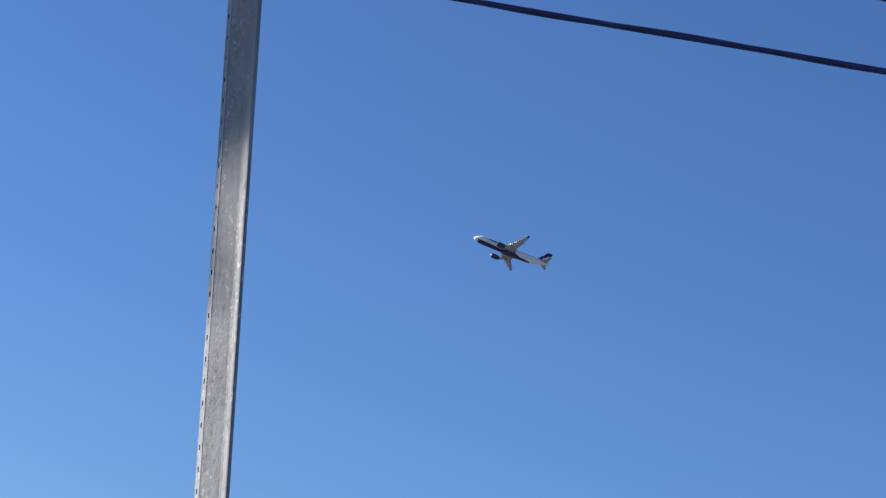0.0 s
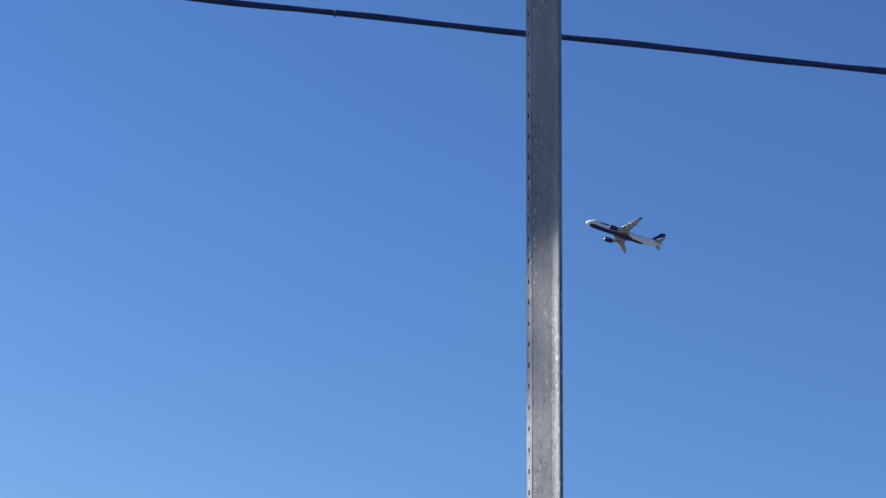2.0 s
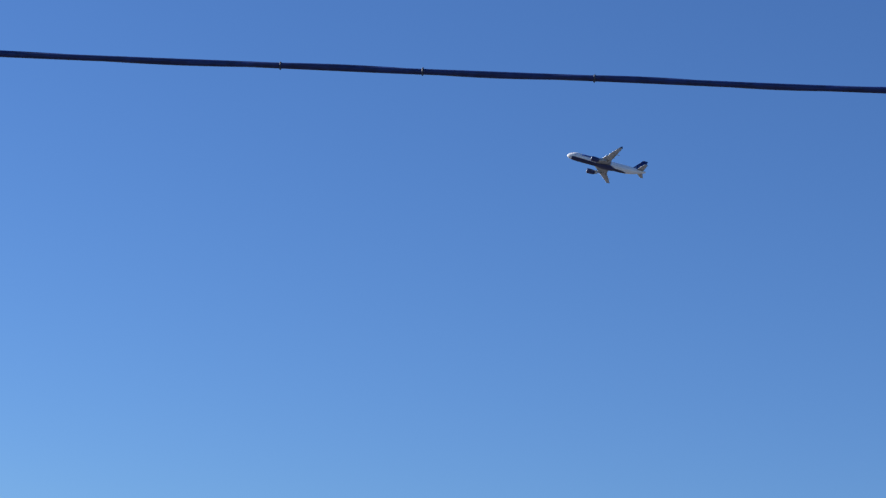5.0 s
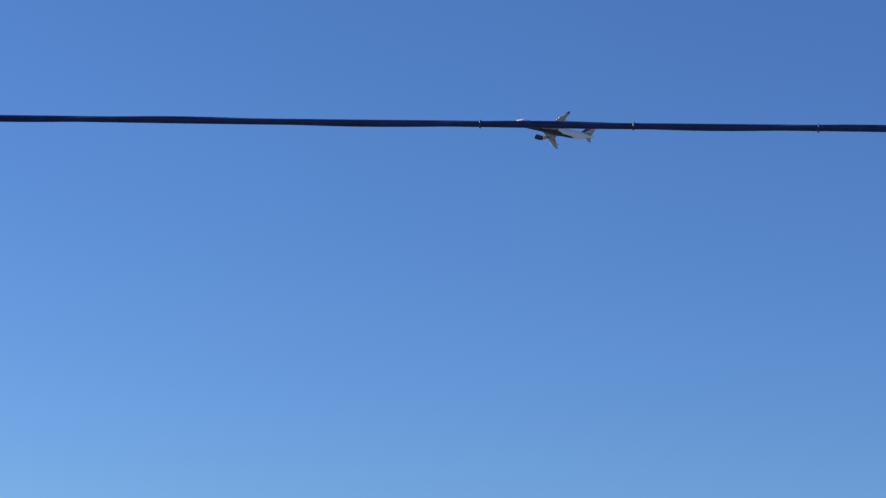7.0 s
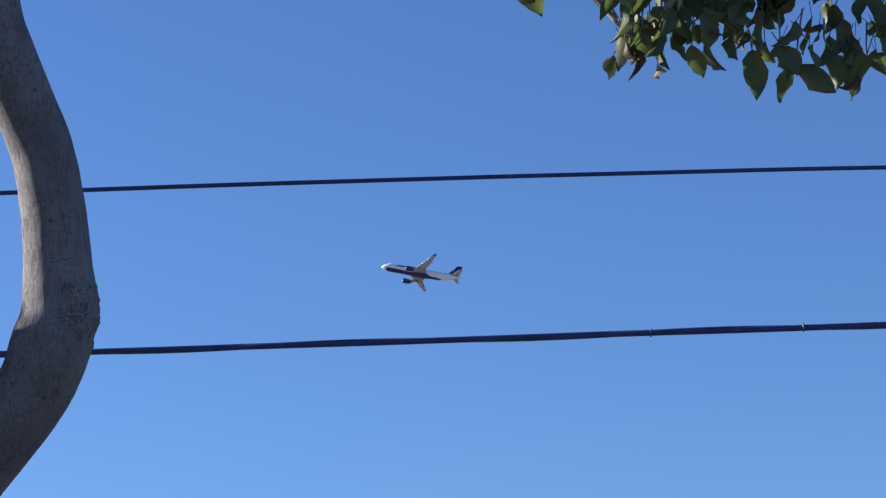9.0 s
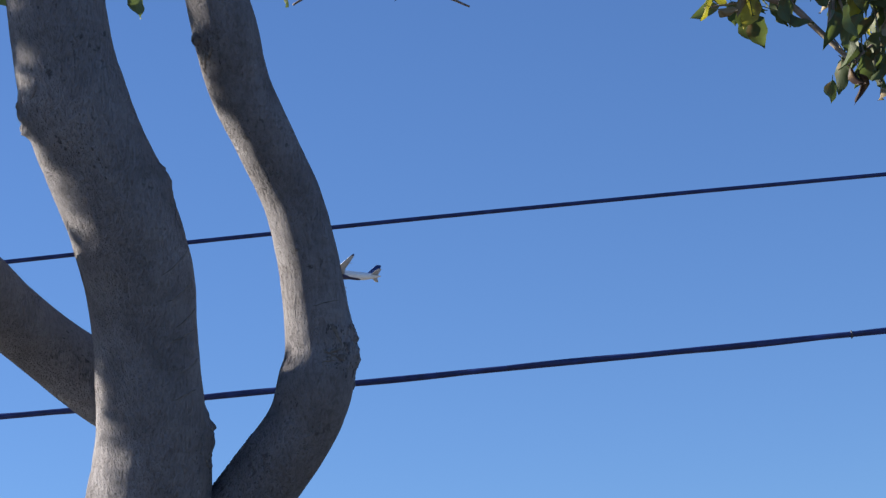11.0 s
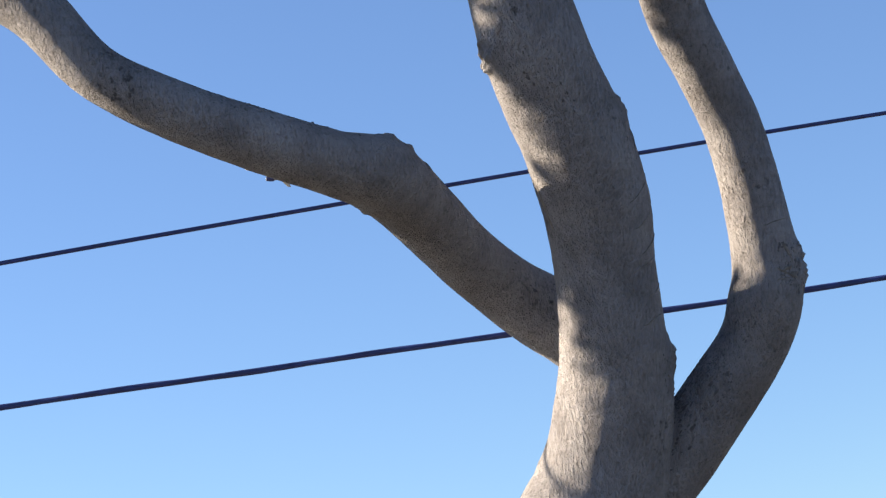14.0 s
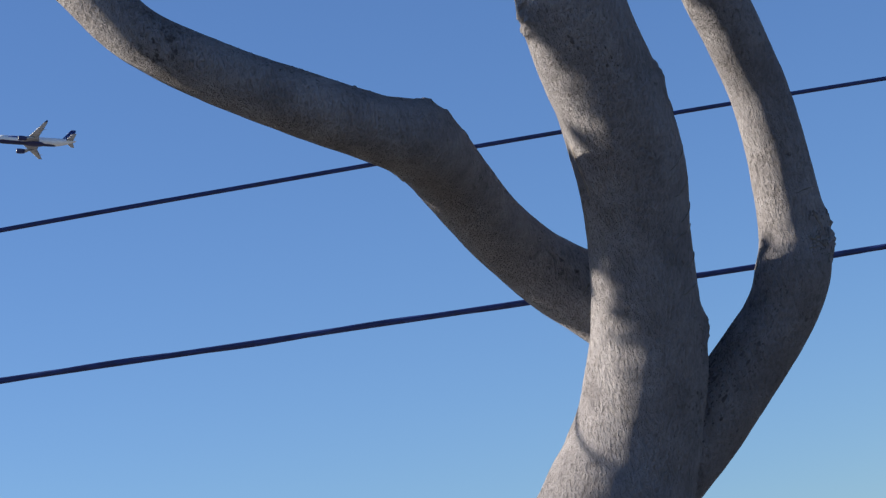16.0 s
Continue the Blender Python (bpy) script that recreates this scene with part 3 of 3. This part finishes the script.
twig([(-1.805, 4.0, 3.516), (-1.775, 4.0, 3.533), (-1.755, 4.0, 3.608)], 0.0022, 0.0014)
twig([(-2.955, 3.9, 3.988), (-2.875, 4.0, 3.768), (-2.816, 4.02, 3.688), (-2.761, 4.02, 3.653), (-2.698, 4.02, 3.638), (-2.670, 4.02, 3.588)], 0.009, 0.002)
twig([(-2.945, 4.0, 3.708), (-2.915, 4.0, 3.688), (-2.885, 4.0, 3.683)], 0.002, 0.0012)
twig([(-2.455, 4.1, 4.188), (-2.395, 4.1, 3.838), (-2.365, 4.08, 3.648), (-2.345, 4.08, 3.588)], 0.008, 0.002)


def leaf_mesh(name, mat, length, width, fold, curl, twist, seed):
    """A broad leaf with a pointed tip, folded on its midrib, wavy at the rim, curled and twisted."""
    rng = random.Random(seed)
    shape = [(0.0, 0.04), (0.03, 0.32), (0.09, 0.6), (0.18, 0.83), (0.3, 0.97), (0.45, 1.0), (0.6, 0.93), (0.72, 0.76), (0.82, 0.5), (0.9, 0.24), (0.96, 0.09), (1.0, 0.015)]
    verts, faces = [], []
    for i, (s, w) in enumerate(shape):
        a = twist * s
        row = []
        for k in (-1, -0.55, 0, 0.55, 1):
            half = width * 0.5 * w * (rng.uniform(0.84, 1.08) if abs(k) == 1 else 1)
            wave = (0.05 if abs(k) == 1 else 0.0) * length * math.sin(s * 11 + seed * 1.7 + k)
            x, y = k * half, fold * half * abs(k) ** 1.5 + wave
            row.append((x * math.cos(a) - y * math.sin(a) - 0.1 * curl * length * s, x * math.sin(a) + y * math.cos(a) - curl * length * s * s, -s * length * (1 - 0.25 * abs(curl) * s)))
        verts += row
        if i:
            b = 5 * (i - 1)
            faces += [(b + k, b + k + 1, b + k + 6, b + k + 5) for k in range(4)]
    # stalk
    k = len(verts)
    for z, y in ((0.004, 0), (-0.03, 0.006)):
        verts += [(-0.0009, y, -z), (0.0009, y, -z), (0, y + 0.0014, -z)]
    faces += [(k, k + 1, k + 4, k + 3), (k + 1, k + 2, k + 5, k + 4), (k + 2, k, k + 3, k + 5)]
    me = bpy.data.meshes.new(name)
    me.from_pydata(verts, [], faces)
    me.materials.append(mat)
    me.polygons.foreach_set("use_smooth", [True] * len(me.polygons))
    return me


LEAVES = [leaf_mesh("leaf", GREEN, 0.072, 0.038, 0.35, 0.12, 0.3, 1), leaf_mesh("leaf", GREEN, 0.062, 0.04, 0.5, 0.3, -0.5, 2), leaf_mesh("leaf", GREEN, 0.078, 0.036, 0.45, -0.2, 0.6, 3),
          leaf_mesh("leaf", GREEN, 0.05, 0.03, 0.9, 0.5, 0.8, 4), leaf_mesh("leaf", GREEN, 0.066, 0.037, 0.3, 0.4, -0.3, 5), leaf_mesh("leaf", GREEN, 0.07, 0.034, 1.1, 0.45, -1.1, 10), leaf_mesh("leaf", GREEN, 0.056, 0.032, 0.6, -0.5, 0.7, 13)]
YELLOWS = [leaf_mesh("leaf", YELLOW, 0.05, 0.034, 0.4, 0.3, 0.4, 6), leaf_mesh("leaf", YELLOW, 0.056, 0.034, 0.3, 0.15, -0.4, 7)]
DRIES = [leaf_mesh("leaf", DRY, 0.06, 0.022, 1.2, 0.4, 1.3, 8), leaf_mesh("leaf", DRY, 0.042, 0.024, 1.2, 0.6, -1.2, 9), leaf_mesh("leaf", SHRIVELLED, 0.05, 0.018, 1.6, 0.5, 2.0, 12)]


def leaf(rng, x, y, z, kind=None, turn=None, size=None, tilt=26):
    if kind is None:
        r = rng.random()
        kind = YELLOWS if r < 0.05 else DRIES if r < 0.2 else LEAVES
    ob = new("leaf", rng.choice(kind))
    ob.parent = tree
    s = size or rng.uniform(0.6, 1.05)
    m = pose(x, y, z + 0.035 * s, rng.gauss(0, tilt), rng.gauss(0, tilt), rng.gauss(0, 55) + 180 * rng.randint(0, 1) if turn is None else turn)
    ob.matrix_basis = TREE_BACK @ m @ Matrix.Diagonal((s, s, s, 1))
    return ob


rng = random.Random(11)
# sprays: x, y, z, spread, number of leaves
SPRAYS = [(-1.332, 3.7, 3.375, 0.022, 5, YELLOWS), (-1.317, 3.7, 3.320, 0.022, 5, None), (-1.250, 3.7, 3.365, 0.025, 7, LEAVES), (-1.185, 3.7, 3.365, 0.03, 12, None), (-1.135, 3.7, 3.345, 0.03, 14, None), (-1.085, 3.7, 3.355, 0.035, 18, LEAVES),
          (-1.050, 3.7, 3.300, 0.03, 16, None), (-1.100, 3.7, 3.285, 0.024, 9, None), (-1.075, 3.7, 3.227, 0.022, 9, LEAVES), (-1.035, 3.7, 3.235, 0.025, 12, None), (-0.990, 3.7, 3.355, 0.03, 14, LEAVES), (-1.010, 3.7, 3.275, 0.028, 13, None),
          (-0.960, 3.7, 3.265, 0.024, 8, None), (-0.880, 3.7, 3.350, 0.025, 9, None), (-0.890, 3.7, 3.265, 0.03, 7, LEAVES)]
SPRAYS += [(-0.830, 3.7, 3.225, 0.028, 9, None), (-0.820, 3.7, 3.315, 0.04, 14, LEAVES), (-0.760, 3.7, 3.215, 0.028, 11, LEAVES), (-0.740, 3.7, 3.305, 0.04, 14, None), (-0.690, 3.7, 3.220, 0.028, 11, None), (-0.620, 3.7, 3.215, 0.03, 12, LEAVES),
           (-0.640, 3.7, 3.305, 0.045, 14, None), (-0.560, 3.7, 3.235, 0.035, 10, None), (-1.110, 3.7, 3.445, 0.06, 20, None), (-0.910, 3.7, 3.445, 0.06, 20, None), (-0.680, 3.7, 3.415, 0.08, 20, None),
           (-2.605, 4.02, 3.653, 0.03, 18, LEAVES), (-2.675, 4.0, 3.673, 0.03, 11, LEAVES), (-2.360, 4.08, 3.643, 0.022, 7, LEAVES), (-2.105, 4.05, 3.603, 0.02, 6, None), (-1.885, 4.0, 3.578, 0.025, 10, None)]
for x, y, z, spread, n, kind in SPRAYS:
    for _ in range(n if y > 3.9 else round(n * 0.9)):
        leaf(rng, rng.gauss(x, spread), y + rng.gauss(0, 0.05), rng.gauss(z, spread * 0.75), kind)
# single hanging leaves: x, z
for kind, spots in ((YELLOWS, ((-1.373, 3.343), (-1.295, 3.321), (-1.125, 3.320), (-0.678, 3.181))),
                    (DRIES[:2], ((-1.360, 3.313), (-1.106, 3.152), (-1.080, 3.275), (-1.020, 3.330))),
                    (DRIES[2:], ((-1.153, 3.187), (-1.141, 3.172), (-0.926, 3.291), (-0.921, 3.265), (-0.797, 3.128))),
                    (LEAVES[:3], ((-1.304, 3.292), (-1.261, 3.299), (-1.242, 3.324), (-1.126, 3.207), (-1.095, 3.224), (-1.051, 3.186), (-0.983, 3.199), (-0.957, 3.167), (-0.911, 3.175), (-0.936, 3.234), (-0.869, 3.179),
                                  (-0.920, 3.360), (-0.864, 3.289), (-0.886, 3.140), (-0.832, 3.162), (-0.778, 3.155), (-0.745, 3.200), (-0.638, 3.171)))):
    for x, z in spots:
        z -= 0.015
        leaf(rng, x, 3.68, z, kind, rng.gauss(0, 40) + 180 * rng.randint(0, 1), rng.uniform(0.8, 1.08), 24)
        twig([(x, 3.682, z + 0.04), (x + rng.gauss(0, 0.006), 3.69, z + 0.062), (x + rng.gauss(0, 0.016), 3.7, z + 0.1)], 0.0011, 0.0016)
        for _ in range(2):
            leaf(rng, x + rng.gauss(0, 0.018), 3.7 + rng.gauss(0, 0.03), z + rng.uniform(0.03, 0.06), LEAVES)
for x, z, kind, turn in ((-2.70, 3.555, YELLOWS, 15), (-2.66, 3.55, LEAVES[:2], 0), (-2.755, 3.605, LEAVES, 20), (-2.66, 3.60, LEAVES[:3], 10), (-2.635, 3.62, LEAVES, 60), (-2.402, 3.57, LEAVES, 30), (-2.14, 3.62, YELLOWS, 10)):
    leaf(rng, x + 0.045, 4.0, z - 0.012, kind, turn, 1.0)

# the crown overhead: foliage out of reach of the eye that shades the limbs and the post
verts, faces = [], []
rng = random.Random(5)
clumps = [(rng.uniform(-4.7, -1.0), rng.uniform(2.9, 6.2), rng.uniform(0, 1)) for _ in range(120)]
clumps = [(x, y, 4.35 + 0.42 * max(0, y - 3.6) + 1.6 * h * (1 - ((x + 3.4) / 3.4) ** 2 * 0.6)) for x, y, h in clumps]
# low unseen clumps, added between the sun and the top of the post
slope_y, slope_z = -sun_way.y / sun_way.x, -sun_way.z / sun_way.x
for _ in range(130):
    far = rng.uniform(-5.6, -4.3)
    clumps.append((far, 2.72 + slope_y * (0.03 - far) + rng.uniform(-0.3, 0.3), 2.3 + slope_z * (0.03 - far) + 1.3 * rng.random() ** 1.15))
spots = []
for i, (cx, cy, cz) in enumerate(clumps):
    for _ in range(46 if i < 120 else 85):
        spots.append((rng.gauss(cx, 0.18), rng.gauss(cy, 0.15), rng.gauss(cz, 0.11 if i < 120 else 0.05)))
# loose unseen leaves added sunward of the branch: they shade it and the trunk's front
for _ in range(520):
    x, z, _, *back = rng.choice(BRANCH[3:11])
    x, z, far = x + rng.gauss(0, 0.03), z + rng.gauss(0, 0.05), rng.uniform(-4.9, -4.2)
    spots.append((far, deep(z, back[0] if back else 0.0) + slope_y * (x - far) + rng.uniform(-0.045, 0.07), z + slope_z * (x - far)))
# a curtain of tiny leaves farther out, added only to shade the trunk's front
shade_leaves = []
for k in range(1700):
    far = rng.uniform(-4.75, -4.1)
    if k < 800:
        z = rng.uniform(3.0, 3.67)
        x, y, reach = -2.43, deep(z, max(-0.02, 0.016 - 0.13 * (z - 3.0))), 0.08
    else:
        z = rng.uniform(2.15, 2.85)
        low = max(0, 2.72 - z)
        x, y, reach = -2.377 - 0.35 * low, deep(z, 0.04), 0.9 * (0.1 + 0.115 * low)
    shade_leaves.append((far, y + slope_y * (x - far) - reach - rng.uniform(0.013, 0.1), z + slope_z * (x - far)))
for i, spot in enumerate(spots + shade_leaves):
    p = Vector(spot)
    # leaves are left out here so that the sun reaches the lower post
    if abs(p.y - slope_y * (0.05 - p.x) - 2.77) < 0.1 and 1.5 < p.z - slope_z * (0.05 - p.x) < 2.09:
        continue
    r = Euler((rng.gauss(0, 0.6), rng.gauss(0, 0.6), rng.uniform(0, 6.3))).to_matrix()
    s = rng.uniform(0.75, 1.2) if i < len(spots) else rng.uniform(0.34, 0.46)
    k = len(verts)
    for v in ((0, 0, 0), (-0.023, 0.006, -0.028), (0, 0, -0.03), (0.023, 0.006, -0.028), (0, -0.004, -0.07)):
        verts.append(p + r @ (Vector(v) * s))
    faces += [(k, k + 1, k + 2), (k, k + 2, k + 3), (k + 1, k + 4, k + 2), (k + 2, k + 4, k + 3)]
me = bpy.data.meshes.new("crown")
me.from_pydata([v - Vector(tree.location) for v in verts], [], faces)
me.materials.append(GREEN)
crown = new("crown", me)
crown.parent = tree
tagged(crown, "small green leaves of the unseen crown, with loose ones added to cast shade", kind="stuff")


# ---- airliner, climbing away ----
def airliner():
    jet = new("airliner")
    # nose at -x, port side at -y
    bm = bmesh.new()
    rings = [(-18.8, 0.05, -0.5), (-18.5, 0.5, -0.48), (-17.9, 0.95, -0.4), (-16.9, 1.4, -0.25), (-15.5, 1.8, -0.08), (-13.8, 1.97, 0), (-8, 1.98, 0), (0, 1.98, 0), (6, 1.98, 0), (9, 1.9, 0.1), (12, 1.6, 0.38),
             (15, 1.12, 0.8), (17, 0.7, 1.1), (18.3, 0.38, 1.25), (18.7, 0.15, 1.3)]
    prev = None
    for x, r, z in spline(rings, 4):
        ring = [bm.verts.new((x, r * math.cos(2 * math.pi * k / 28), z + 1.04 * r * math.sin(2 * math.pi * k / 28))) for k in range(28)]
        if prev:
            for k in range(28):
                bm.faces.new((prev[k], prev[(k + 1) % 28], ring[(k + 1) % 28], ring[k]))
        else:
            bm.faces.new(ring[::-1])
        prev = ring
    bm.faces.new(prev)
    body = part("fuselage", bm, HULL, jet, "white hull with a navy blue belly")
    bm = bmesh.new()
    bmesh.ops.create_uvsphere(bm, u_segments=24, v_segments=12, radius=1)
    bm.transform(Matrix.Translation((-0.3, 0, -1.35)) @ Matrix.Diagonal((5.6, 2.1, 0.95, 1)))
    part("belly_fairing", bm, NAVY, body, "navy wing fairing")

    def surface(name, stations, mat, parent, label=""):
        """stations: leading edge x, y, z, chord, thickness, whether the span runs up."""
        prof = [(0, 0), (0.03, 0.35), (0.12, 0.75), (0.3, 1.0), (0.6, 0.7), (1.0, 0.06), (0.6, -0.35), (0.3, -0.5), (0.1, -0.4), (0.03, -0.2)]
        bm = bmesh.new()
        prev = None
        for x, y, z, chord, thick, up in stations:
            ring = [bm.verts.new((x + a * chord, y + (b * thick / 2 if up else 0), z + (0 if up else b * thick / 2))) for a, b in prof]
            if prev:
                for k in range(len(ring)):
                    bm.faces.new((prev[k], prev[(k + 1) % len(ring)], ring[(k + 1) % len(ring)], ring[k]))
            else:
                bm.faces.new(ring[::-1])
            prev = ring
        bm.faces.new(prev)
        return part(name, bm, mat, parent, label)

    for s in (-1, 1):
        wing = surface("wing", [(-5.6, 1.2 * s, -1.2, 7.4, 0.95, 0), (-2.8, 6.2 * s, -0.75, 4.3, 0.55, 0), (0.2, 11.5 * s, -0.15, 2.9, 0.34, 0), (2.9, 16.6 * s, 0.55, 1.6, 0.18, 0)], WING, jet, "grey swept wing")
        surface("wing_tip", [(2.9, 16.6 * s, 0.5, 1.55, 0.15, 0), (3.5, 16.95 * s, 0.95, 0.9, 0.12, 0), (3.9, 17.0 * s, 1.3, 0.5, 0.06, 0)], NAVY, wing, "navy upturned tip")
        for y in (4.6, 8.3, 11.3):
            bm = bmesh.new()
            z = -1.25 + 0.115 * (y - 1.2)
            x = -5.6 + 0.56 * (y - 1.2) + 1.1
            tube(bm, [(x, y * s, z - 0.1, 0.08), (x + 1, y * s, z - 0.2, 0.16), (x + 2.2, y * s, z - 0.22, 0.16), (x + 3.2, y * s, z - 0.2, 0.05)], 8)
            part("flap_fairing", bm, WING, wing)
        engine = surface("pylon", [(-5.9, 5.75 * s, -2.0, 4.5, 0.35, 1), (-4.2, 5.75 * s, -0.9, 4.4, 0.35, 1)], WING, jet, "grey engine pylon")
        bm = bmesh.new()
        rows = [(-7.95, 5.75 * s, -2.25, 0.88), (-7.9, 5.75 * s, -2.25, 1.02), (-7.3, 5.75 * s, -2.25, 1.16), (-6.2, 5.75 * s, -2.25, 1.2), (-4.9, 5.75 * s, -2.25, 1.08), (-4.2, 5.75 * s, -2.25, 0.92)]
        tube(bm, rows, 24)
        nacelle = part("engine", bm, NAVY, jet, "navy engine nacelle")
        bm = bmesh.new()
        tube(bm, [(-8.0, 5.75 * s, -2.25, 0.94), (-7.97, 5.75 * s, -2.25, 1.0), (-7.85, 5.75 * s, -2.25, 1.06)], 24)
        part("inlet_lip", bm, METAL, nacelle, "bare metal inlet lip")
        bm = bmesh.new()
        tube(bm, [(-8.03, 5.75 * s, -2.25, 0.8), (-7.99, 5.75 * s, -2.25, 0.84)], 24)
        part("intake", bm, DARK, nacelle, "dark intake")
        bm = bmesh.new()
        tube(bm, [(-4.3, 5.75 * s, -2.25, 0.62), (-3.5, 5.75 * s, -2.25, 0.5), (-2.9, 5.75 * s, -2.25, 0.28)], 18)
        part("exhaust", bm, METAL, nacelle, "bare metal exhaust cone")
        surface("tailplane", [(13.6, 0.7 * s, 1.0, 3.6, 0.4, 0), (16.9, 6.2 * s, 1.6, 1.5, 0.16, 0)], WING, jet, "pale tailplane")
        # lettering too small to read: a plain bar
        bm = bmesh.new()
        bmesh.ops.create_cube(bm, size=1)
        bm.transform(Matrix.Translation((-9.9, 1.94 * s, 0.62)) @ Matrix.Diagonal((4.6, 0.12, 0.72, 1)))
        part("title_bar", bm, TITLE, body, "blue bar of unreadable lettering")
    surface("fin", [(10.6, 0, 1.5, 6.6, 0.5, 1), (12.4, 0, 2.3, 5.2, 0.45, 1), (16.3, 0, 7.2, 2.3, 0.2, 1)], FIN, jet, "blue fin with a pale dotted pattern")
    bm = bmesh.new()
    bmesh.ops.create_cube(bm, size=1)
    bm.transform(Matrix.Translation((-16.6, 0, 0.72)) @ Matrix.Diagonal((0.9, 2.2, 0.45, 1)))
    bmesh.ops.bevel(bm, geom=bm.edges[:], offset=0.12, segments=2, affect="EDGES")
    part("cockpit_window", bm, DARK, body, "dark cockpit glazing")
    jet.matrix_world = pose(0.4, 1065.3, 293.3, -15.0, 10.0, 6.0)
    return tagged(jet, "white airliner with navy belly, engines and fin, climbing in clear sky", "airplane")


airliner()
